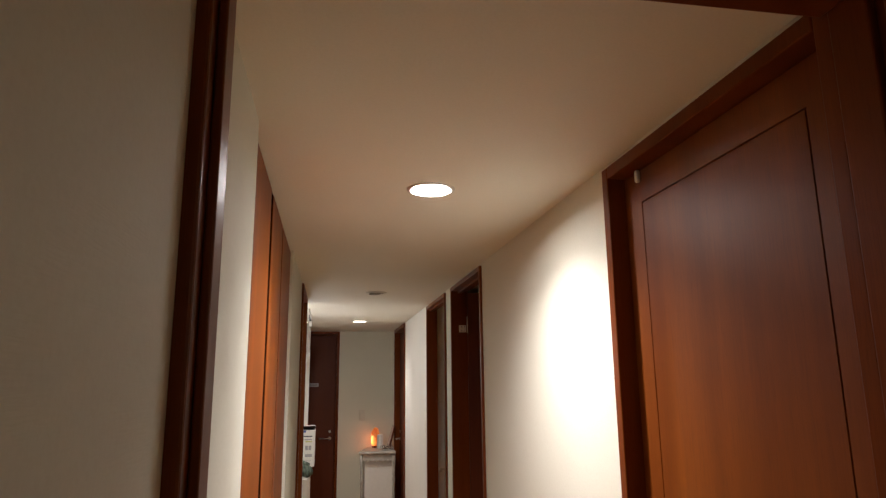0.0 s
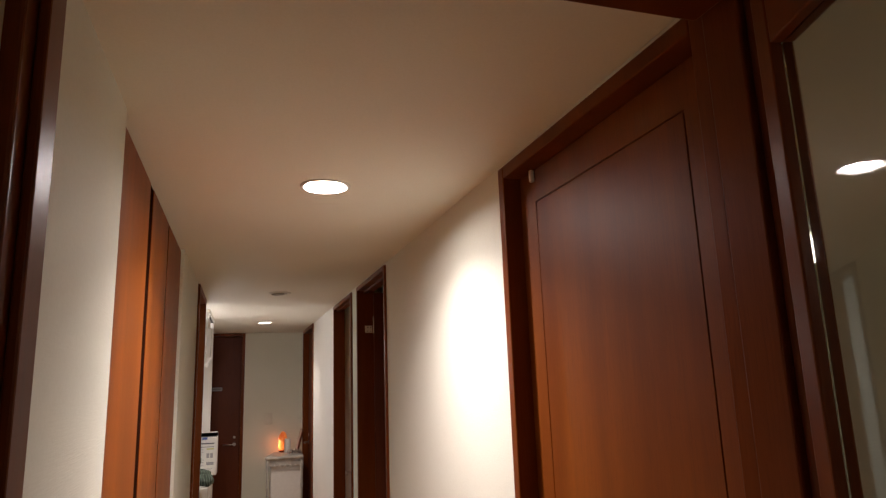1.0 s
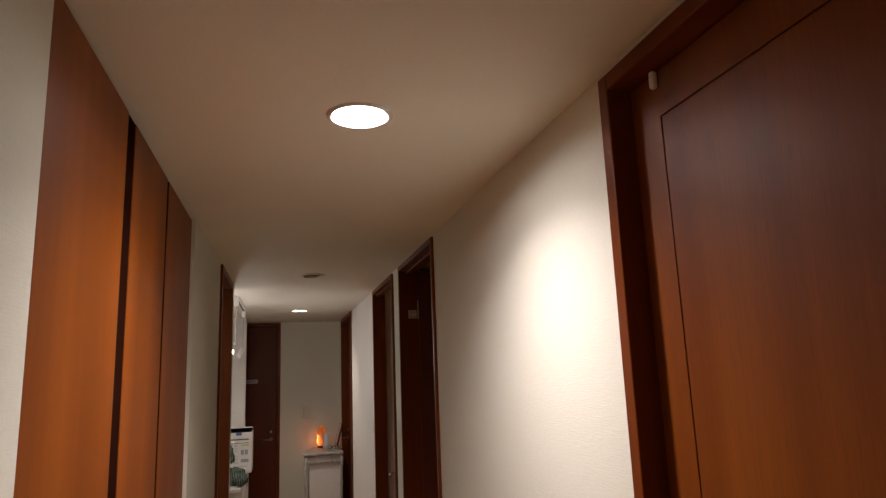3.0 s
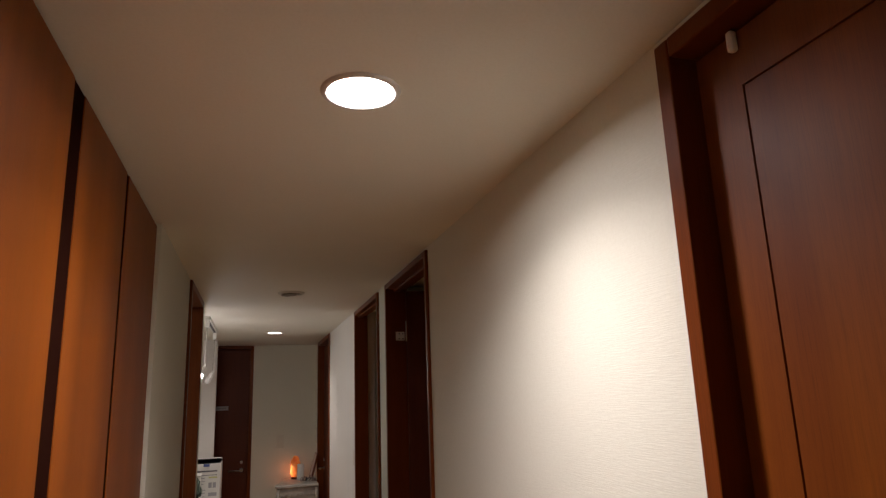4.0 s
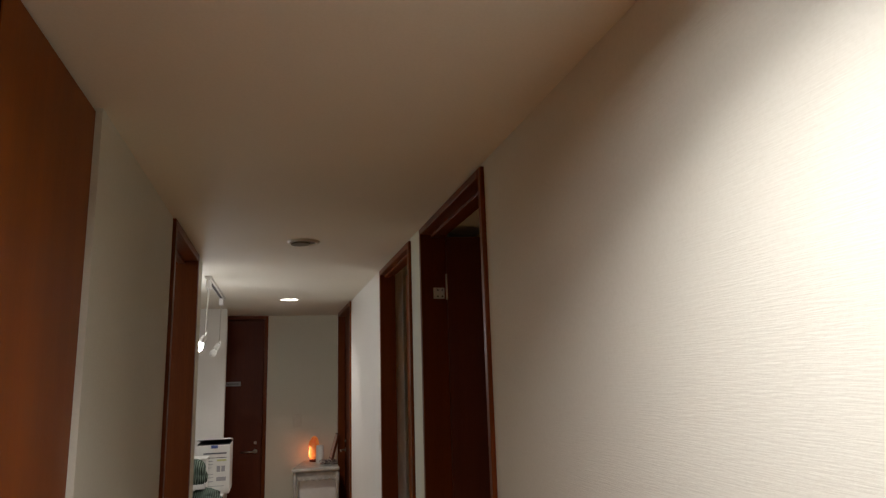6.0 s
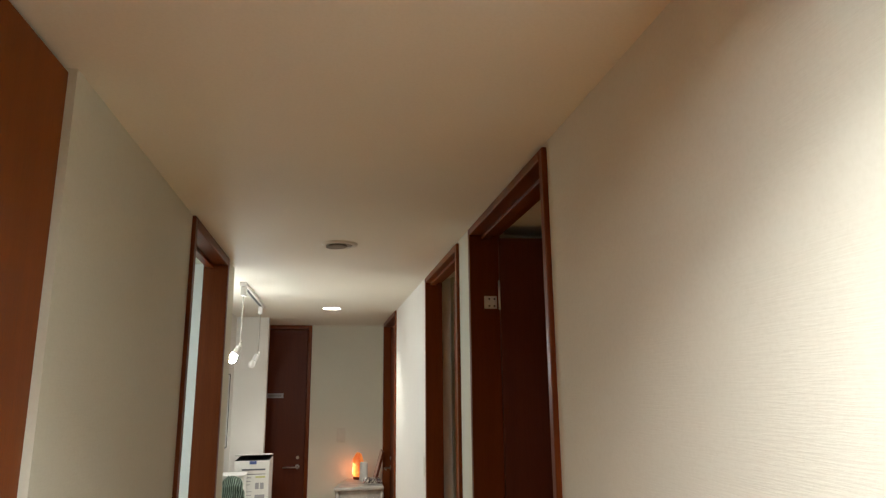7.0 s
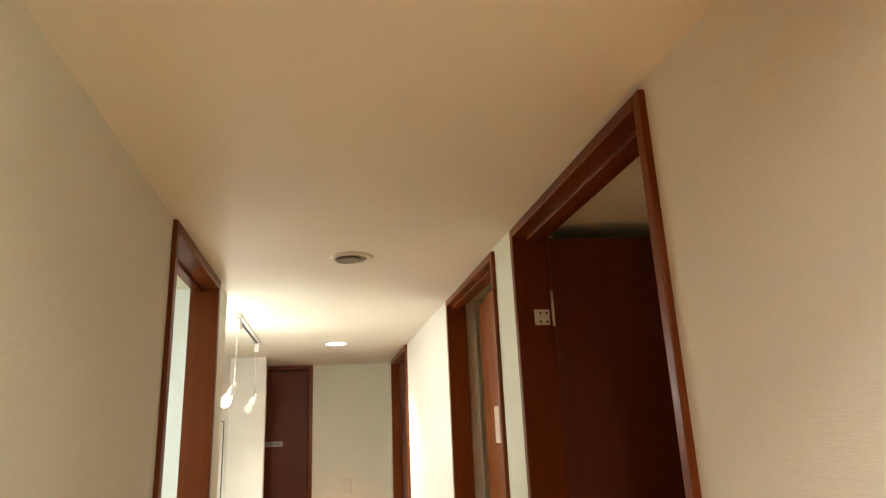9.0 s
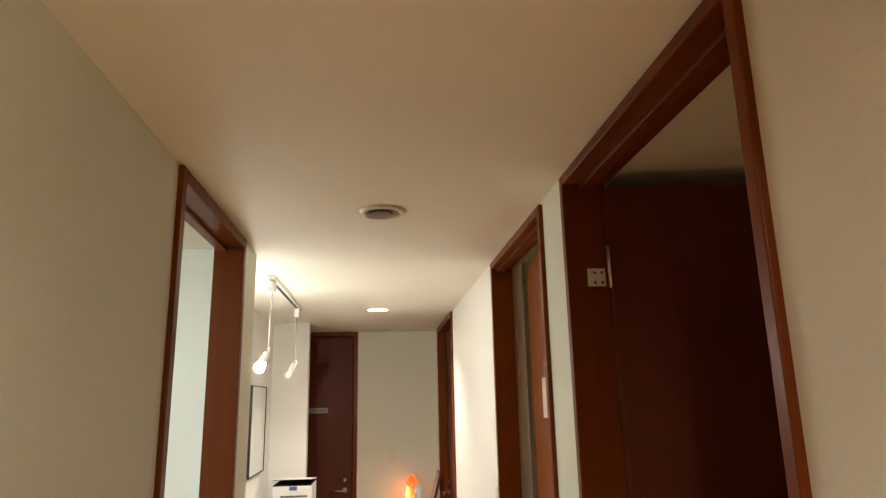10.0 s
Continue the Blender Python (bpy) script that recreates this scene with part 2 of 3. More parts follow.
# door beside the living room, closed
d, w = side_door("door_1", 0.945, D1F, 1, "closed reddish-brown veneer door with a grooved panel")
frame_parts(d, w, 0.12, top=C - HEAD - 0.001, stop=0.0795, proud=0.008)
bm = grooved_leaf(w - 0.074, 2.150, 0.034, 0.088, 0.083, 0.10)
bmesh.ops.translate(bm, verts=bm.verts, vec=(0.037, 0.042, 0))
lf = part("leaf", bm, WOOD_LEAF, d)
tag = block(0.118, 0.131, 0.028, 0.0415, 2.118, 2.152, 0.005, 3)
part("door_catch", tag, WHITE, d, "small white plastic door catch")

# door standing open into a dark room
d, w = side_door("door_2", D2N, D2F, 1, "dark brown veneer door standing open into an unlit room")
frame_parts(d, w, 0.085, top=C - HEAD - 0.001, stop=0.03, face=0.025, sides=False)
bm = leaf_mesh(0.70, 2.152)
bmesh.ops.transform(bm, matrix=pose(0.047, 0.087, 0, 0, 0, 84), verts=bm.verts)
lf = part("leaf", bm, WOOD_DARK, d)
for z in (0.30, 1.95):
    hg = part("hinge", block(0.0255, 0.029, 0.036, 0.080, z - 0.040, z + 0.003, 0.001), NICKEL, d, "nickel hinge with screws")
    part("hinge_knuckle", tube([(0.040, 0.088, z - 0.045), (0.040, 0.088, z + 0.055)], 0.006), STEEL, hg)
    for yy in (0.053, 0.071):
        for zz in (z - 0.031, z - 0.007):
            sc = lathe([(0.0034, 0), (0.003, 0.0015)], 10)
            bmesh.ops.transform(sc, matrix=Matrix.Translation((0.0290, yy, zz)) @ pose(0, 0, 0, 0, 90), verts=sc.verts)
            part("screw", sc, BLACK, hg)

# door left ajar, with a note on it
d, w = side_door("door_3", D3N, D3F, 1, "reddish-brown veneer door left ajar with a paper note")
frame_parts(d, w, 0.06, top=C - HEAD - 0.001, stop=0.012, face=0.027, sides=None)
hinge = pose(w - 0.031, 0.052, 0, 0, 0, 180 - 5.6)
bm = leaf_mesh(0.725, 2.15)
bmesh.ops.transform(bm, matrix=hinge @ Matrix.Translation((0, -0.036, 0)), verts=bm.verts)
lf = part("leaf", bm, WOOD_LEAF, d)
bm = block(0, 0.13, 0, 0.002, 0, 0.13)
bmesh.ops.transform(bm, matrix=hinge @ pose(0.33, 0.0005, 1.59), verts=bm.verts)
part("note", bm, plain("note_paper", (0.66, 0.5, 0.4), 0.6), lf, "white paper note stuck to the door")
bm = tube([(0.67, 0.002, 0.99), (0.67, 0.045, 0.99), (0.655, 0.052, 0.99), (0.55, 0.052, 0.99)], 0.008)
bmesh.ops.transform(bm, matrix=hinge, verts=bm.verts)
part("door_handle", bm, STEEL, lf, "brushed steel lever handle")

# door near the end, closed
d, w = side_door("door_4", D4N, D4F, 1, "closed dark reddish-brown veneer door near the end")
frame_parts(d, w, 0.12, stop=0.0875)
bm = leaf_mesh(w - 0.074, 2.158)
bmesh.ops.translate(bm, verts=bm.verts, vec=(0.037, 0.05, 0))
lf = part("leaf", bm, WOOD_DARK, d)
lever(lf, 0.11, 1.0, 1, 0.05)

# opening to the lit room on the other side
d, w = side_door("door_5", DLN, DLF, -1, "wooden frame of an open doorway to a lit room")
frame_parts(d, w, 0.076, stop=0.046, face=0.034, sides=None)

# end door
d = thing("door_6", pose(-0.12, END, 0), "closed dark reddish-brown end door with a name strip", "door", kind="structure")
frame_parts(d, 0.785, 0.12, stop=0.06, face=0.032)
bm = leaf_mesh(0.785 - 0.07, 2.155)
bmesh.ops.translate(bm, verts=bm.verts, vec=(0.035, 0.022, 0))
lf = part("leaf", bm, WOOD_DARK, d)
lever(lf, 0.695, 0.993, -1, 0.022)
STRIP_INK = plain("faded_print", (0.19, 0.165, 0.16), 0.6)
st = part("name_strip", block(0.40, 0.555, 0.0175, 0.0215, 1.568, 1.608, 0.001), plain("grey_strip", (0.36, 0.32, 0.31), 0.5), lf, "grey printed name strip")
for i in range(7):
    part("print_bar", block(0.428 + i * 0.016, 0.439 + i * 0.016, 0.0168, 0.0176, 1.580, 1.595), STRIP_INK, st)

# living room doorway with its glazed door standing open
d = thing("door_7", pose(L, 0.82, 0), "dark wooden living room doorway with a glazed door standing open", "door", kind="structure")
W7 = R - L
part("jamb", block(0.0, 0.029, 0.05, 0.165, 0, C - 0.002, 0.004), WOOD_TRIM, d)
part("jamb", block(W7 - 0.013, W7 + 0.03, 0.051, 0.124, 0, C - 0.002, 0.004), WOOD_TRIM, d)
part("rebate", block(W7 - 0.001, W7 + 0.03, 0.022, 0.0505, 0, C - 0.002, 0.002), WOOD_TRIM, d)
part("door_stop", block(0.0295, 0.041, 0.085, 0.14, 0, C - 0.05, 0.003), WOOD_TRIM, d)
part("head_jamb", block(0.030, W7 - 0.0135, 0.02, 0.135, C - 0.042, C - 0.002, 0.004), WOOD_TRIM, d)
LW, LH, ST = 0.80, 2.145, 0.075
hinge = pose(W7 - 0.027, 0.014, 0, 0, 0, 180 + 72.0)
lf = new("glazed_leaf")
lf.parent, lf.matrix_basis = d, hinge
for n, b in (("stile", (0, 0.034, 0, 0.036, 0.008, LH)), ("stile", (LW - ST, LW, 0, 0.036, 0.008, LH)),
             ("top_rail", (0.0345, LW - ST - 0.0005, 0, 0.036, LH - 0.11, LH)), ("bottom_rail", (0.0345, LW - ST - 0.0005, 0, 0.036, 0.008, 0.2))):
    part(n, block(*b, 0.003), WOOD_TRIM, lf)
pane = part("pane", block(0.034, LW - ST, 0.015, 0.021, 0.2, LH - 0.11), GLASS, lf, "clear glass pane")
pane.visible_shadow = False


# ---------- built-in cupboard ----------
cup = thing("built_in_cupboard", pose(L - 0.012, CAB0, 0), "floor-to-ceiling cupboard with plain orange-brown veneer doors", "cupboard")
part("carcass", block(-0.10, -0.024, 0.0, CAB1 - CAB0, 0.0, 2.188), GAP_SHADE, cup)
for a, b in ((0.004, 0.495), (0.565, 0.974), (1.002, CAB1 - CAB0 - 0.004)):
    part("door", block(-0.021, 0.0, a, b, 0.05, 2.190, 0.0015), WOOD_CAB, cup)
# near-black fillers just behind the door faces stand for the shade in the gaps
part("finger_channel", block(-0.0235, -0.0015, 0.4955, 0.5645, 0.05, 2.188), GAP_SHADE, cup, "near-black strip for the shaded finger pull gap")
part("gap_shade_strip", block(-0.0235, -0.0015, 0.9745, 1.0015, 0.05, 2.188), GAP_SHADE, cup, "near-black strip for the shade between the doors")


# ---------- ceiling fittings ----------
def downlight(x, y, lit, power, spread, tint, name="downlight"):
    ob = thing(name, pose(x, y, C), "lit round recessed downlight with a slim white ring", "ceiling light", "corridor downlights")
    ring = lathe([(0.062, -0.001), (0.062, -0.005), (0.066, -0.0065), (0.073, -0.004), (0.0745, -0.0005)], 48)
    bmesh.ops.delete(ring, geom=[f for f in ring.faces if len(f.verts) > 4], context="FACES")
    part("trim_ring", ring, WHITE, ob)
    can = lathe([(CAN, 0.0), (CAN, RECESS + 0.003)], 64)
    bmesh.ops.delete(can, geom=[f for f in can.faces if len(f.verts) > 4 and f.calc_center_median().z < 0.01], context="FACES")
    part("reflector", can, REFLECTOR, ob, "white reflector wall")
    bulb = bmesh.new()
    bmesh.ops.create_circle(bulb, cap_ends=True, segments=48, radius=CAN - 0.002)
    bmesh.ops.translate(bulb, verts=bulb.verts, vec=(0, 0, RECESS))
    lens = part("diffuser", bulb, lit, ob, "glowing warm white diffuser")
    if lens.data.polygons[0].normal.z > 0:
        lens.data.flip_normals()
    beam = bpy.data.lights.new("downlight_beam", "AREA")
    beam.shape, beam.size, beam.energy = "DISK", 2 * CAN - 0.012, power
    beam.spread, beam.color = math.radians(spread), tint
    lamp = new("beam", beam)
    lamp.parent, lamp.location = ob, (0, 0, RECESS - 0.002)
    return ob


downlight(*DOWNLIGHTS[0], LIT, BEAM, 130, (0.985, 0.945, 0.90))
downlight(*DOWNLIGHTS[1], LIT_FAR, BEAM * 0.4, 112, (1.0, 0.92, 0.81))

vent = thing("ceiling_vent", pose(0.849, 4.43, C), "round off-white ceiling vent, partly open and grimy", "ceiling vent")
ring = lathe([(0.052, -0.001), (0.05, -0.006), (0.056, -0.009), (0.066, -0.006), (0.07, -0.0005)], 40)
bmesh.ops.delete(ring, geom=[f for f in ring.faces if len(f.verts) > 4], context="FACES")
part("rim", ring, IVORY, vent)
part("throat", lathe([(0.0515, -0.0035), (0.0515, -0.001)], 40), plain("vent_grime", (0.42, 0.39, 0.32), 0.8, 0, 0.4, 60), vent, "dark grimy throat")
disc = lathe([(0.036, -0.014), (0.041, -0.012), (0.040, -0.0085)], 32)
bmesh.ops.transform(disc, matrix=pose(-0.0125, 0, 0, 0, -3, 0), verts=disc.verts)
part("disc", disc, plain("dusty_plastic", (0.27, 0.24, 0.18), 0.7, 0, 0.3, 50), vent, "dusty closing disc")

# switches
BEIGE = plain("beige_plastic", (0.70, 0.68, 0.57), 0.5)


def switch(name, m, label, plate=None):
    ob = thing(name, m, label, "light switch", kind="")
    part("plate", block(-0.035, 0.035, -0.008, 0.0, -0.06, 0.06, 0.003), plate or WHITE, ob)
    part("rocker", block(-0.022, 0.022, -0.0105, -0.0075, -0.045, 0.045, 0.002), plate or IVORY, ob)
    return ob


switch("light_switch", pose(0.94, END, 1.245), "beige rocker light switch on the end wall", BEIGE)
switch("light_switch", pose(R, 5.19, 1.275, 0, 0, -90), "white rocker light switch beside a door")

# track with two arm lamps
track = thing("lighting_track", pose(0.366, 5.42, C), "white ceiling lighting track with a dark slot", "lighting track")
bm = bmesh.new()
add_box(bm, -0.017, 0.017, 0, 1.02, -0.006, 0)
add_box(bm, -0.017, -0.009, 0, 1.02, -0.02, -0.006)
add_box(bm, 0.009, 0.017, 0, 1.02, -0.02, -0.006)
part("rail", bm, WHITE, track)
part("slot", block(-0.0088, 0.0088, 0.004, 1.016, -0.017, -0.0062), BLACK, track)
for a in (-0.003, 1.017):
    part("end_cap", block(-0.018, 0.018, a, a + 0.006, -0.021, 0, 0.001), WHITE, track)


def arm_lamp(y, lit):
    ob = thing("arm_spotlight", pose(0.366, y, C - 0.02), "white arm spotlight on the track, " + ("its bulb lit" if lit else "its bulb unlit"), "spotlight", "track spotlights")
    part("adapter", block(-0.014, 0.014, -0.03, 0.03, -0.05, 0.0, 0.004), WHITE, ob)
    part("arm", tube([(0, 0, -0.05), (-0.004, 0, -0.30)], 0.0036), STEEL, ob, "thin metal arm")
    part("joint", lathe([(0.005, -0.316), (0.0075, -0.31), (0.0075, -0.298), (0.005, -0.29)], 16), WHITE, ob)
    tilt = pose(-0.004, 0, -0.308, 8, 30, 0)
    s = lathe([(0.010, -0.003), (0.015, -0.008), (0.0175, -0.042), (0.018, -0.046)], 24)
    bmesh.ops.transform(s, matrix=tilt, verts=s.verts)
    part("socket", s, WHITE, ob)
    b = lathe([(0.004, -0.100), (0.014, -0.097), (0.022, -0.084), (0.0225, -0.072), (0.016, -0.054), (0.012, -0.046)], 28)
    bmesh.ops.transform(b, matrix=tilt, verts=b.verts)
    part("bulb", b, BULB if lit else WHITE, ob, "glowing bulb" if lit else "white unlit bulb")


arm_lamp(5.46, True)
arm_lamp(6.34, False)

# lamp of the side room
rl = thing("room_ceiling_light", pose(-0.55, 4.0, C), "round white ceiling light of the side room, switched on", "ceiling light")
part("base", lathe([(0.2, -0.015), (0.2, 0.0)], 40), WHITE, rl)
part("shade", lathe([(0.06, -0.07), (0.16, -0.06), (0.21, -0.03), (0.215, -0.0155)], 40), ROOM_LAMP, rl, "glowing diffuser")

# unseen lamp assumed in the living room behind, added to light the near wall
rl = thing("living_room_light", pose(1.9, -1.7, C), "unseen dim round ceiling light, assumed in the living room", "ceiling light")
part("base", lathe([(0.25, -0.015), (0.25, 0.0)], 40), WHITE, rl)
part("shade", lathe([(0.08, -0.09), (0.2, -0.075), (0.26, -0.04), (0.265, -0.0155)], 40), glow("dim_lamp_glow", (1.0, 0.97, 0.8), 3.7), rl, "dimly glowing diffuser")


# ---------- framed board in the nook ----------
board = thing("framed_board", pose(0.10, 6.93, 1.50, 0, 0, 90), "pale grey board in a thin dark frame on the wall", "picture")
part("panel", block(-0.465, -0.006, -0.011, -0.001, -0.25, 0.25), plain("board_grey", (0.66, 0.67, 0.65), 0.3), board)
for n, e in (("frame_side", (-0.472, -0.4655, -0.016, -0.001, -0.257, 0.257)), ("frame_side", (-0.0055, 0.0, -0.016, -0.001, -0.257, 0.257)),
             ("frame_rail", (-0.465, -0.006, -0.016, -0.001, 0.2505, 0.257)), ("frame_rail", (-0.465, -0.006, -0.016, -0.001, -0.257, -0.2505))):
    part(n, block(*e, 0.001), BLACK, board)

# ---------- desk in the nook and what is on it ----------
desk = thing("narrow_desk", pose(0.104, 5.95, 0), "narrow white desk standing in the nook", "desk")
part("tabletop", block(0, 0.29, 0, 1.24, 0.795, 0.82, 0.003), WHITE, desk)
for x in (0.005, 0.245):
    for y in (0.01, 1.19):
        part("leg", block(x, x + 0.04, y, y + 0.04, 0, 0.7945, 0.002), WHITE, desk)
part("drawer", block(0.05, 0.28, 0.40, 1.10, 0.65, 0.7945, 0.003), WHITE, desk)

INK = plain("grey_print", (0.12, 0.12, 0.14), 0.6)
PALE_INK = plain("pale_grey_print", (0.34, 0.34, 0.36), 0.6)
BLUE = plain("blue_plastic", (0.07, 0.11, 0.33), 0.4)
carton = thing("document_box", pose(0.196, 6.78, 0.8205) @ Matrix.Diagonal((0.72, 1, 0.91, 1)), "white box with a black-edged lid and printed sheet on its front", "box")
part("body", block(0, 0.325, 0, 0.30, 0, 0.375, 0.002), WHITE, carton)
part("lining", block(0.004, 0.321, 0.004, 0.296, 0.3755, 0.381, 0.002), BLACK, carton, "black inner lining")
lid = block(-0.006, 0.326, -0.31, 0.0, 0.0, 0.010, 0.002)
bmesh.ops.transform(lid, matrix=pose(0, 0.300, 0.3825, -6.5, 0, 0), verts=lid.verts)
lid = part("lid", lid, WHITE, carton, "thin white lid propped open")
under = block(0.0, 0.320, -0.298, -0.004, -0.003, -0.0005)
bmesh.ops.transform(under, matrix=pose(0, 0.300, 0.3825, -6.5, 0, 0), verts=under.verts)
part("lid_lining", under, BLACK, lid, "black lid lining")
sheet = part("sheet", block(0.03, 0.318, -0.0045, -0.0015, 0.02, 0.365), plain("print_paper", (0.74, 0.74, 0.70), 0.6), carton, "printed paper sheet")
part("clip", block(0.14, 0.205, -0.012, -0.0048, 0.350, 0.374, 0.003), BLUE, carton, "blue clip")
for i, (a, b, z, h) in enumerate(((0.07, 0.29, 0.305, 0.012), (0.07, 0.29, 0.275, 0.005), (0.20, 0.29, 0.25, 0.014), (0.06, 0.16, 0.25, 0.006), (0.06, 0.16, 0.225, 0.005),
                                   (0.06, 0.15, 0.20, 0.005), (0.20, 0.235, 0.17, 0.045), (0.245, 0.28, 0.17, 0.045), (0.06, 0.17, 0.15, 0.005), (0.06, 0.17, 0.125, 0.005),
                                   (0.20, 0.29, 0.10, 0.03), (0.06, 0.17, 0.095, 0.005), (0.06, 0.28, 0.06, 0.004))):
    part("print_bar", block(a, b, -0.0054, -0.0046, z, z + h), (INK if i < 2 else PALE_INK) if i != 2 else plain("pale_yellow_print", (0.55, 0.55, 0.25), 0.6), sheet)


def cloth_material():
    m, nt, p = material("striped_cloth", (0.03, 0.05, 0.035), 0.9)
    w = nt.nodes.new("ShaderNodeTexWave")
    w.inputs["Scale"].default_value, w.inputs["Distortion"].default_value = 26.0, 3.0
    nt.links.new(coords(nt, (1, 0.6, 1.4)), w.inputs["Vector"])
    nt.links.new(ramp(nt, w.outputs["Fac"], [(0.55, (0.012, 0.022, 0.016)), (0.75, (0.16, 0.22, 0.17))]), p.inputs["Base Color"])
    bump(nt, p, w.outputs["Fac"], 0.4, 0.004)
    return m


CLOTH = cloth_material()


def bundle(name, at, size, seed, label):
    bm = bmesh.new()
    bmesh.ops.create_icosphere(bm, subdivisions=4, radius=1.0)
    for v in bm.verts:
        k = 1 + 0.22 * noise.noise(v.co * 2.2 + Vector((seed, 0, 0))) + 0.09 * noise.noise(v.co * 6 + Vector((0, seed, 0)))
        v.co = Vector((v.co.x * size[0] * k, v.co.y * size[1] * k, max(-0.72, v.co.z * k) * size[2]))
    lo = min(v.co.z for v in bm.verts)
    for v in bm.verts:
        v.co.z -= lo
    for f in bm.faces:
        f.smooth = True
    ob = part(name, bm, CLOTH)
    ob.matrix_basis = pose(*at)
    return tagged(ob, label, "cloth")


def tray(at, w, dp, turn):
    ob = thing("tray", pose(*at, 0, 0, turn), "shallow white plastic tray on the desk pile", "tray", "desk trays")
    part("base", block(0, w, 0, dp, 0, 0.006, 0.001), WHITE, ob)
    for n, b in (("rim", (0, w, 0, 0.006, 0.0062, 0.03)), ("rim", (0, w, dp - 0.006, dp, 0.0062, 0.03)), ("rim", (0, 0.006, 0.0062, dp - 0.0062, 0.0062, 0.03)), ("rim", (w - 0.006, w, 0.0062, dp - 0.0062, 0.0062, 0.03))):
        part(n, block(*b, 0.001), WHITE, ob)


small = thing("small_carton", pose(0.115, 6.60, 0.8205), "small white carton with a dark printed title", "box")
part("body", block(0, 0.17, 0, 0.15, 0, 0.265, 0.002), WHITE, small)
part("flap", block(-0.006, 0.177, -0.022, 0.152, 0.2655, 0.274, 0.003), WHITE, small)
part("print_bar", block(0.07, 0.125, -0.0012, -0.0002, 0.218, 0.230), INK, small)
part("print_bar", block(0.03, 0.15, -0.0012, -0.0002, 0.185, 0.190), INK, small)
tray((0.125, 6.24, 0.821), 0.23, 0.30, -3)
bundle("folded_cloth", (0.295, 6.38, 0.828), (0.11, 0.12, 0.055), 1.7, "dark green striped cloth crumpled in a white tray")
tray((0.105, 6.26, 0.935), 0.21, 0.27, 7)
bundle("folded_cloth", (0.235, 6.39, 0.943), (0.075, 0.10, 0.095), 5.2, "dark green striped cloth piled on a white tray")
bundle("folded_cloth", (0.36, 6.10, 0.8205), (0.07, 0.09, 0.055), 9.1, "dark striped cloth hanging over the desk edge")
papers = thing("paper_stack", pose(0.15, 5.99, 0.8205), "loose white papers fanned on the desk", "papers")
for i in range(5):
    b = block(0, 0.21, 0, 0.297, 0.0, 0.0022)
    bmesh.ops.transform(b, matrix=pose(0.008 * (i % 3), 0.01 * i * (-1) ** i, 0.0024 * i, 0, 0, (-7, 4, -3, 8, -11)[i]), verts=b.verts)
    part("sheet", b, WHITE, papers)

# ---------- console table at the end ----------
# worn white, greyed to carry the shade on the apron under the tabletop
CREAM = plain("worn_shaded_white", (0.55, 0.52, 0.46), 0.5, 0.0, 0.4, 14)
table = thing("console_table", pose(0.895, 7.28, 0), "worn white console table with slanted side and scalloped apron", "table")
TW, TD, TH, SLANT = 0.375, 0.54, 0.892, 0.10


def slab(outline, z0, z1, bevel):
    """A flat board of the given outline, its edges rounded."""
    bm = bmesh.new()
    low = [bm.verts.new((x, y, z0)) for x, y in outline]
    top = [bm.verts.new((x, y, z1)) for x, y in outline]
    n = len(outline)
    bm.faces.new(low[::-1])
    bm.faces.new(top)
    for i in range(n):
        bm.faces.new((low[i], low[(i + 1) % n], top[(i + 1) % n], top[i]))
    bmesh.ops.bevel(bm, geom=bm.edges[:], offset=bevel, segments=3, affect="EDGES", profile=0.5)
    return bm


part("tabletop", slab(((-0.012, -0.012), (TW, -0.012), (TW, TD), (SLANT, TD), (-0.012, 0.03)), TH - 0.026, TH, 0.007), CREAM, table)


def scallop(w, drop, n, thick):
    """An apron with a wavy lower edge."""
    bm = bmesh.new()
    k = n * 10
    front = []
    for y in (0.0, thick):
        top = [bm.verts.new((w * i / k, y, 0)) for i in range(k + 1)]
        low = [bm.verts.new((w * i / k, y, -drop * (0.72 + 0.28 * abs(math.sin(math.pi * n * i / k))))) for i in range(k + 1)]
        for i in range(k):
            bm.faces.new((top[i], top[i + 1], low[i + 1], low[i]))
        front.append((top, low))
    for i in range(k):
        bm.faces.new((front[0][1][i], front[0][1][i + 1], front[1][1][i + 1], front[1][1][i]))
        bm.faces.new((front[0][0][i], front[0][0][i + 1], front[1][0][i + 1], front[1][0][i]))
    return bm


ap = scallop(TW - 0.06, 0.076, 6, 0.014)
bmesh.ops.translate(ap, verts=ap.verts, vec=(0.032, 0.012, TH - 0.0265))
part("apron", ap, CREAM, table)
ap = scallop(TD - 0.06, 0.076, 6, 0.014)
bmesh.ops.transform(ap, matrix=pose(0.030, 0.036, TH - 0.0265, 0, 0, 78), verts=ap.verts)
part("side_apron", ap, CREAM, table)
for x, y in ((0.014, 0.018), (TW - 0.016, 0.018), (SLANT + 0.02, TD - 0.018), (TW - 0.016, TD - 0.018)):
    lg = lathe([(0.009, 0), (0.012, 0.03), (0.008, 0.06), (0.009, 0.30), (0.014, 0.33), (0.010, 0.36), (0.010, 0.56), (0.015, 0.60), (0.011, 0.63), (0.012, 0.74), (0.016, 0.78), (0.016, TH - 0.0265)], 14)
    bmesh.ops.translate(lg, verts=lg.verts, vec=(x, y, 0))
    part("leg", lg, CREAM, table)
panel = thing("storage_box", pose(0.945, 7.33, 0), "plain white storage box under the console table", "box")
part("body", block(0, 0.30, 0, 0.30, 0, 0.80, 0.006), WHITE, panel)
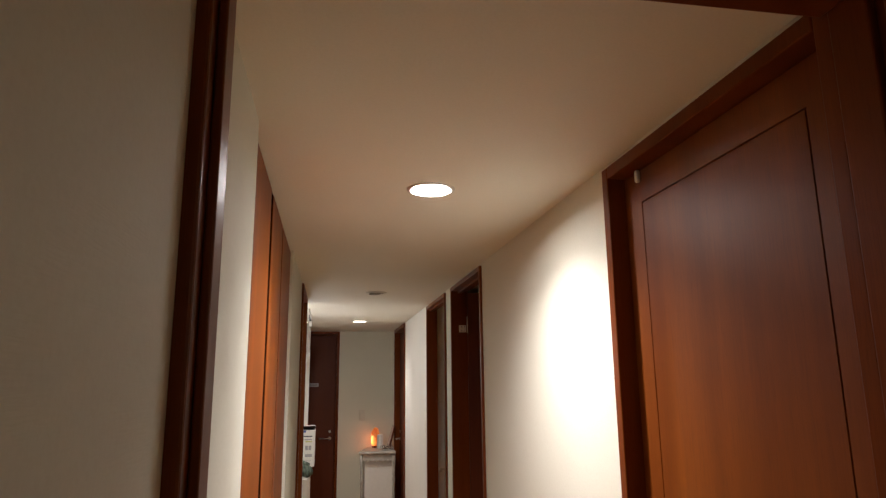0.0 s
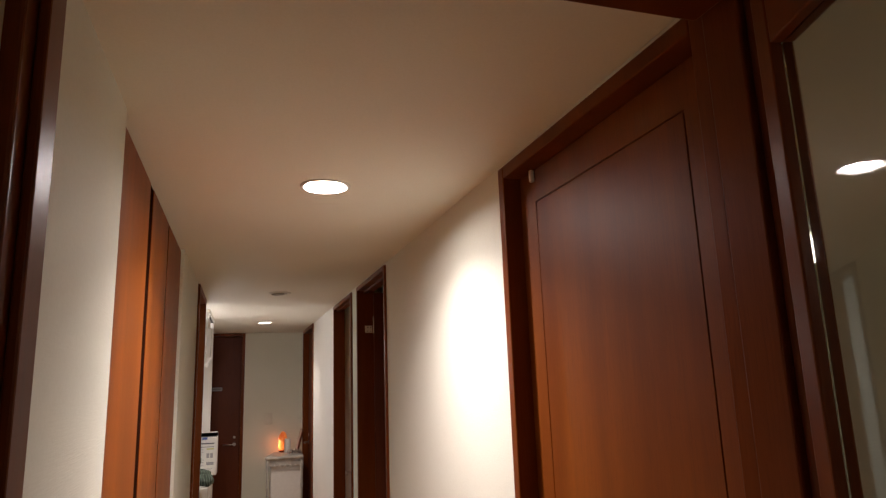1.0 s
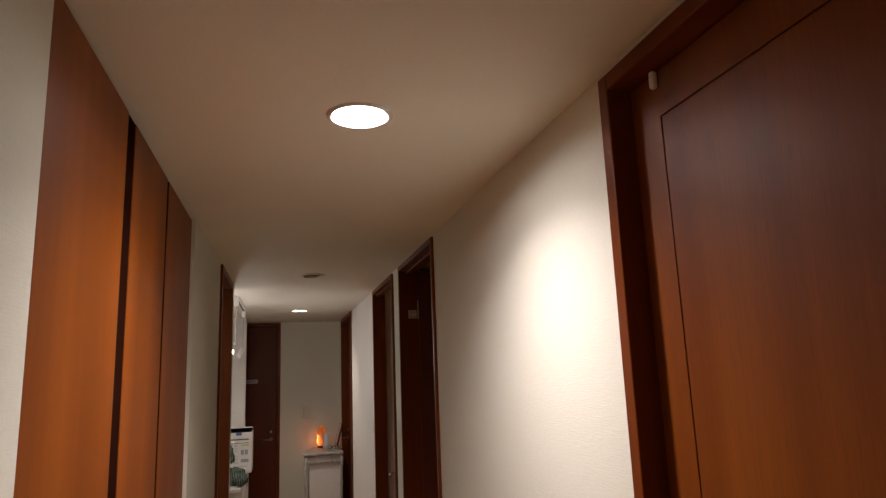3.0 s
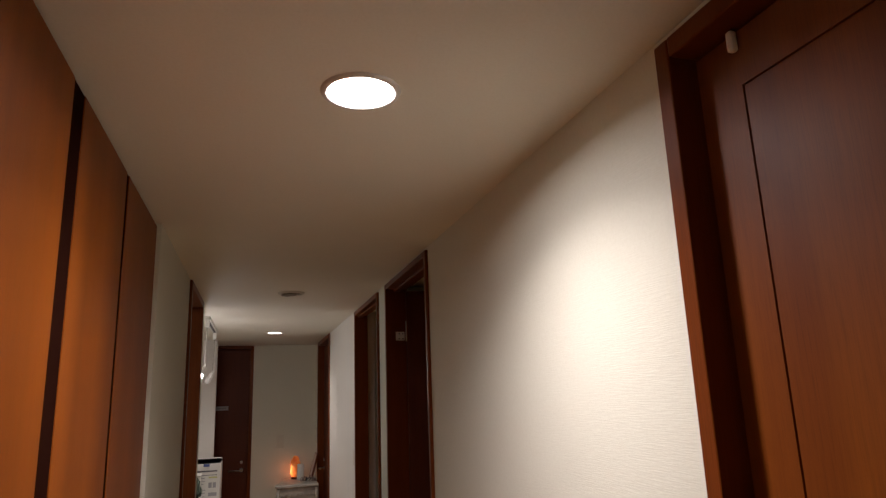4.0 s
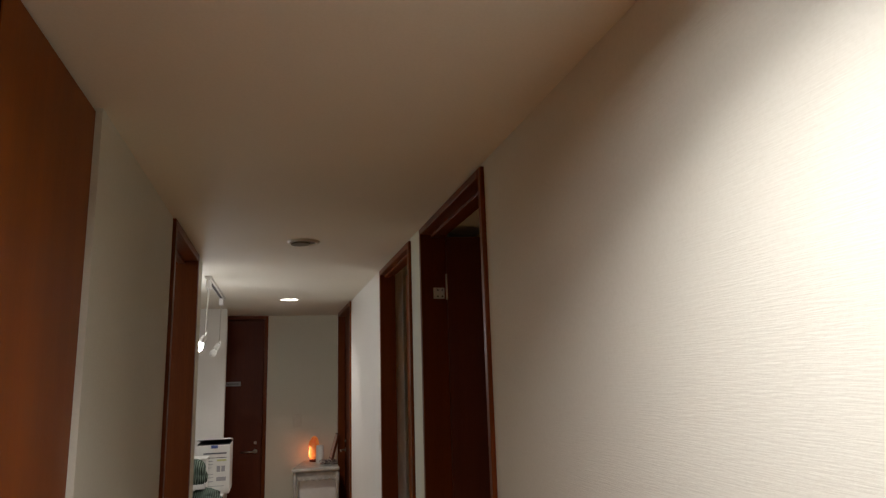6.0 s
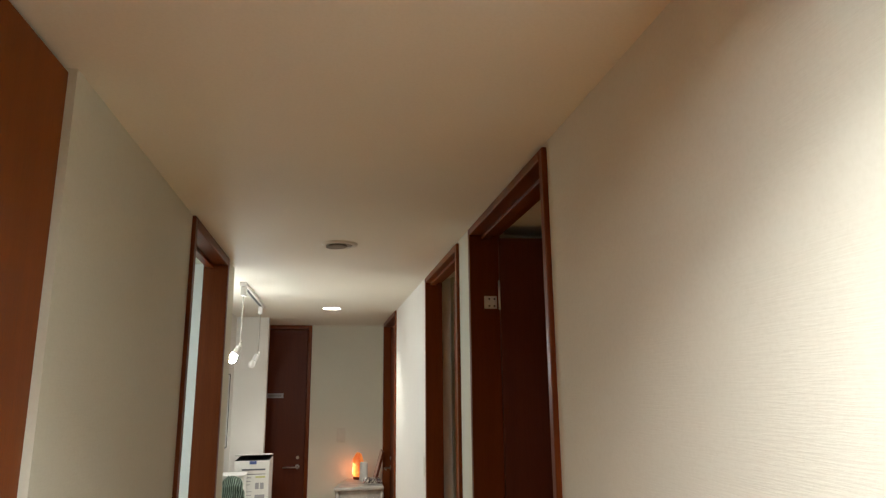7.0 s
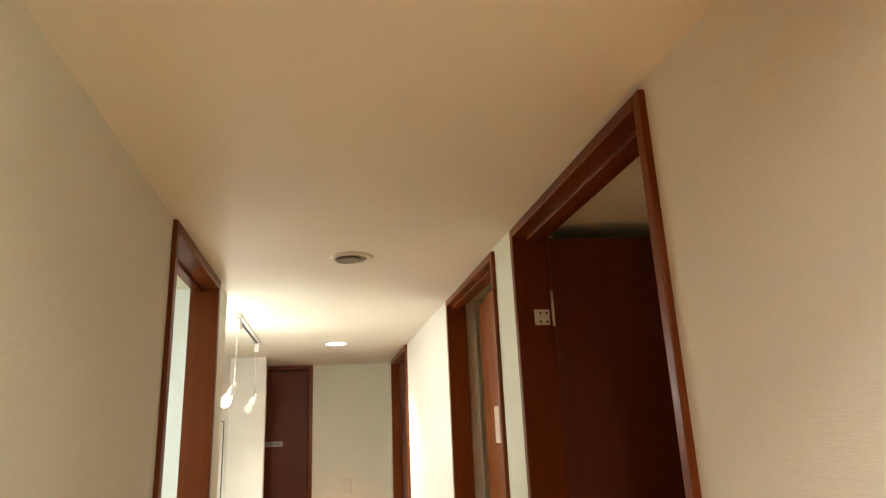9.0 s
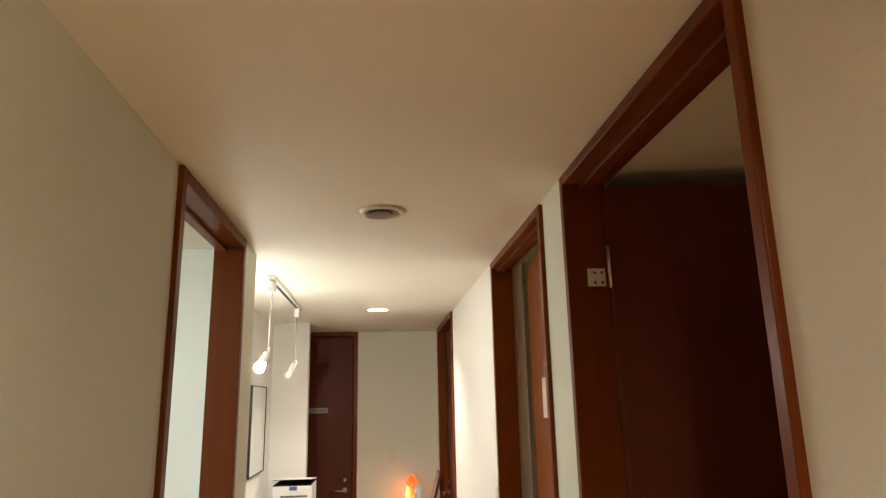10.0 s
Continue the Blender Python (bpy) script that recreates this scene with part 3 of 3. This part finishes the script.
part("lid", block(-0.004, 0.304, -0.004, 0.304, 0.8005, 0.819, 0.006), WHITE, panel)


def salt_material():
    m, nt, p = material("salt_crystal", (0.85, 0.32, 0.14), 0.5)
    f = noise_node(nt, coords(nt, (1, 1, 0.7)), 22, 4)
    c = ramp(nt, f, [(0.35, (0.75, 0.12, 0.02)), (0.55, (1.0, 0.26, 0.05)), (0.74, (1.0, 0.50, 0.16))])
    nt.links.new(c, p.inputs["Emission Color"])
    nt.links.new(c, p.inputs["Base Color"])
    # the bulb sits low inside, so the base glows most and the tip stays dim
    tc = nt.nodes.new("ShaderNodeTexCoord")
    dist = nt.nodes.new("ShaderNodeVectorMath")
    dist.operation = "DISTANCE"
    nt.links.new(tc.outputs["Object"], dist.inputs[0])
    dist.inputs[1].default_value = (-0.045, 0.018, 0.075)
    g = nt.nodes.new("ShaderNodeMapRange")
    g.inputs["From Min"].default_value, g.inputs["From Max"].default_value = 0.02, 0.085
    g.inputs["To Min"].default_value, g.inputs["To Max"].default_value = 6.0, 0.22
    nt.links.new(dist.outputs["Value"], g.inputs["Value"])
    nt.links.new(g.outputs["Result"], p.inputs["Emission Strength"])
    bump(nt, p, f, 0.5, 0.01)
    return m


lampx, lampy = 1.085, 7.72
salt = thing("salt_lamp", pose(lampx, lampy, TH), "glowing orange rock salt lamp on a dark wooden base", "lamp")
part("base", lathe([(0.036, 0), (0.04, 0.004), (0.04, 0.014), (0.034, 0.018)], 28), WOOD_DARK, salt)
bm = bmesh.new()
bmesh.ops.create_icosphere(bm, subdivisions=3, radius=1.0)
for v in bm.verts:
    k = 1 + 0.16 * noise.noise(v.co * 1.7 + Vector((3.3, 1, 0))) + 0.05 * noise.noise(v.co * 5 + Vector((0, 2, 1)))
    tz = (v.co.z + 1) / 2
    side = math.hypot(v.co.x, v.co.y) or 1.0
    girth = 0.047 * k * (1 - max(0.0, (tz - 0.45) / 0.55) ** 2.2) ** 0.5 * min(1.0, 0.6 + 3 * tz)
    v.co = Vector((v.co.x / side * girth, v.co.y / side * girth, 0.0185 + tz * 0.20 * (0.95 + 0.05 * k)))
part("crystal", bm, salt_material(), salt, "glowing orange salt crystal")

cup = thing("candle_holder", pose(1.13, 7.62, TH), "plain white tapered candle holder on the table", "candle holder")
part("body", lathe([(0.034, 0), (0.036, 0.004), (0.034, 0.134), (0.031, 0.146), (0.025, 0.148)], 28), WHITE, cup)
CHROME = plain("polished_metal", (0.93, 0.93, 0.91), 0.2, 1.0)
salver = thing("metal_tray", pose(1.192, 7.45, TH), "small polished metal tray with trinkets", "tray")
part("dish", lathe([(0.06, 0.0), (0.072, 0.002), (0.083, 0.012), (0.081, 0.013), (0.068, 0.006), (0.01, 0.005)], 32), CHROME, salver)
for i in range(11):
    a = i * 0.571
    r = 0.016 + 0.005 * (i % 3)
    ring = bmesh.new()
    n1, n2 = 18, 8
    vs = [[ring.verts.new(((r + 0.003 * math.cos(2 * math.pi * k / n2)) * math.cos(2 * math.pi * j / n1), (r + 0.003 * math.cos(2 * math.pi * k / n2)) * math.sin(2 * math.pi * j / n1), 0.003 * math.sin(2 * math.pi * k / n2))) for k in range(n2)] for j in range(n1)]
    for j in range(n1):
        for k in range(n2):
            ring.faces.new((vs[j][k], vs[(j + 1) % n1][k], vs[(j + 1) % n1][(k + 1) % n2], vs[j][(k + 1) % n2])).smooth = True
    ob = part("trinket", ring, BLACK if i % 4 == 0 else CHROME)
    tagged(ob, "small shiny metal ring lying on the tray", "trinket", "trinkets on the tray")
    lean = 35 + 13 * (i % 4)
    ob.matrix_basis = pose(1.192 + 0.05 * math.cos(a), 7.45 + 0.05 * math.sin(a), TH + 0.0085 + r * math.sin(math.radians(lean)), lean, 0, 37 * i)

photo = thing("leaning_frame", pose(1.222, 7.63, TH + 0.004, -15, 0, -90), "small dark picture frame leaning against the wall", "picture frame")
part("back", block(-0.094, 0.094, -0.007, 0.004, 0.006, 0.234), plain("photo_card", (0.62, 0.53, 0.47), 0.6), photo)
for n, b in (("frame_side", (-0.1, -0.0945, -0.008, 0.012, 0, 0.24)), ("frame_side", (0.0945, 0.1, -0.008, 0.012, 0, 0.24)),
             ("frame_rail", (-0.094, 0.094, -0.008, 0.012, 0, 0.0055)), ("frame_rail", (-0.094, 0.094, -0.008, 0.012, 0.2345, 0.24))):
    part(n, block(*b, 0.002), WOOD_DARK, photo)
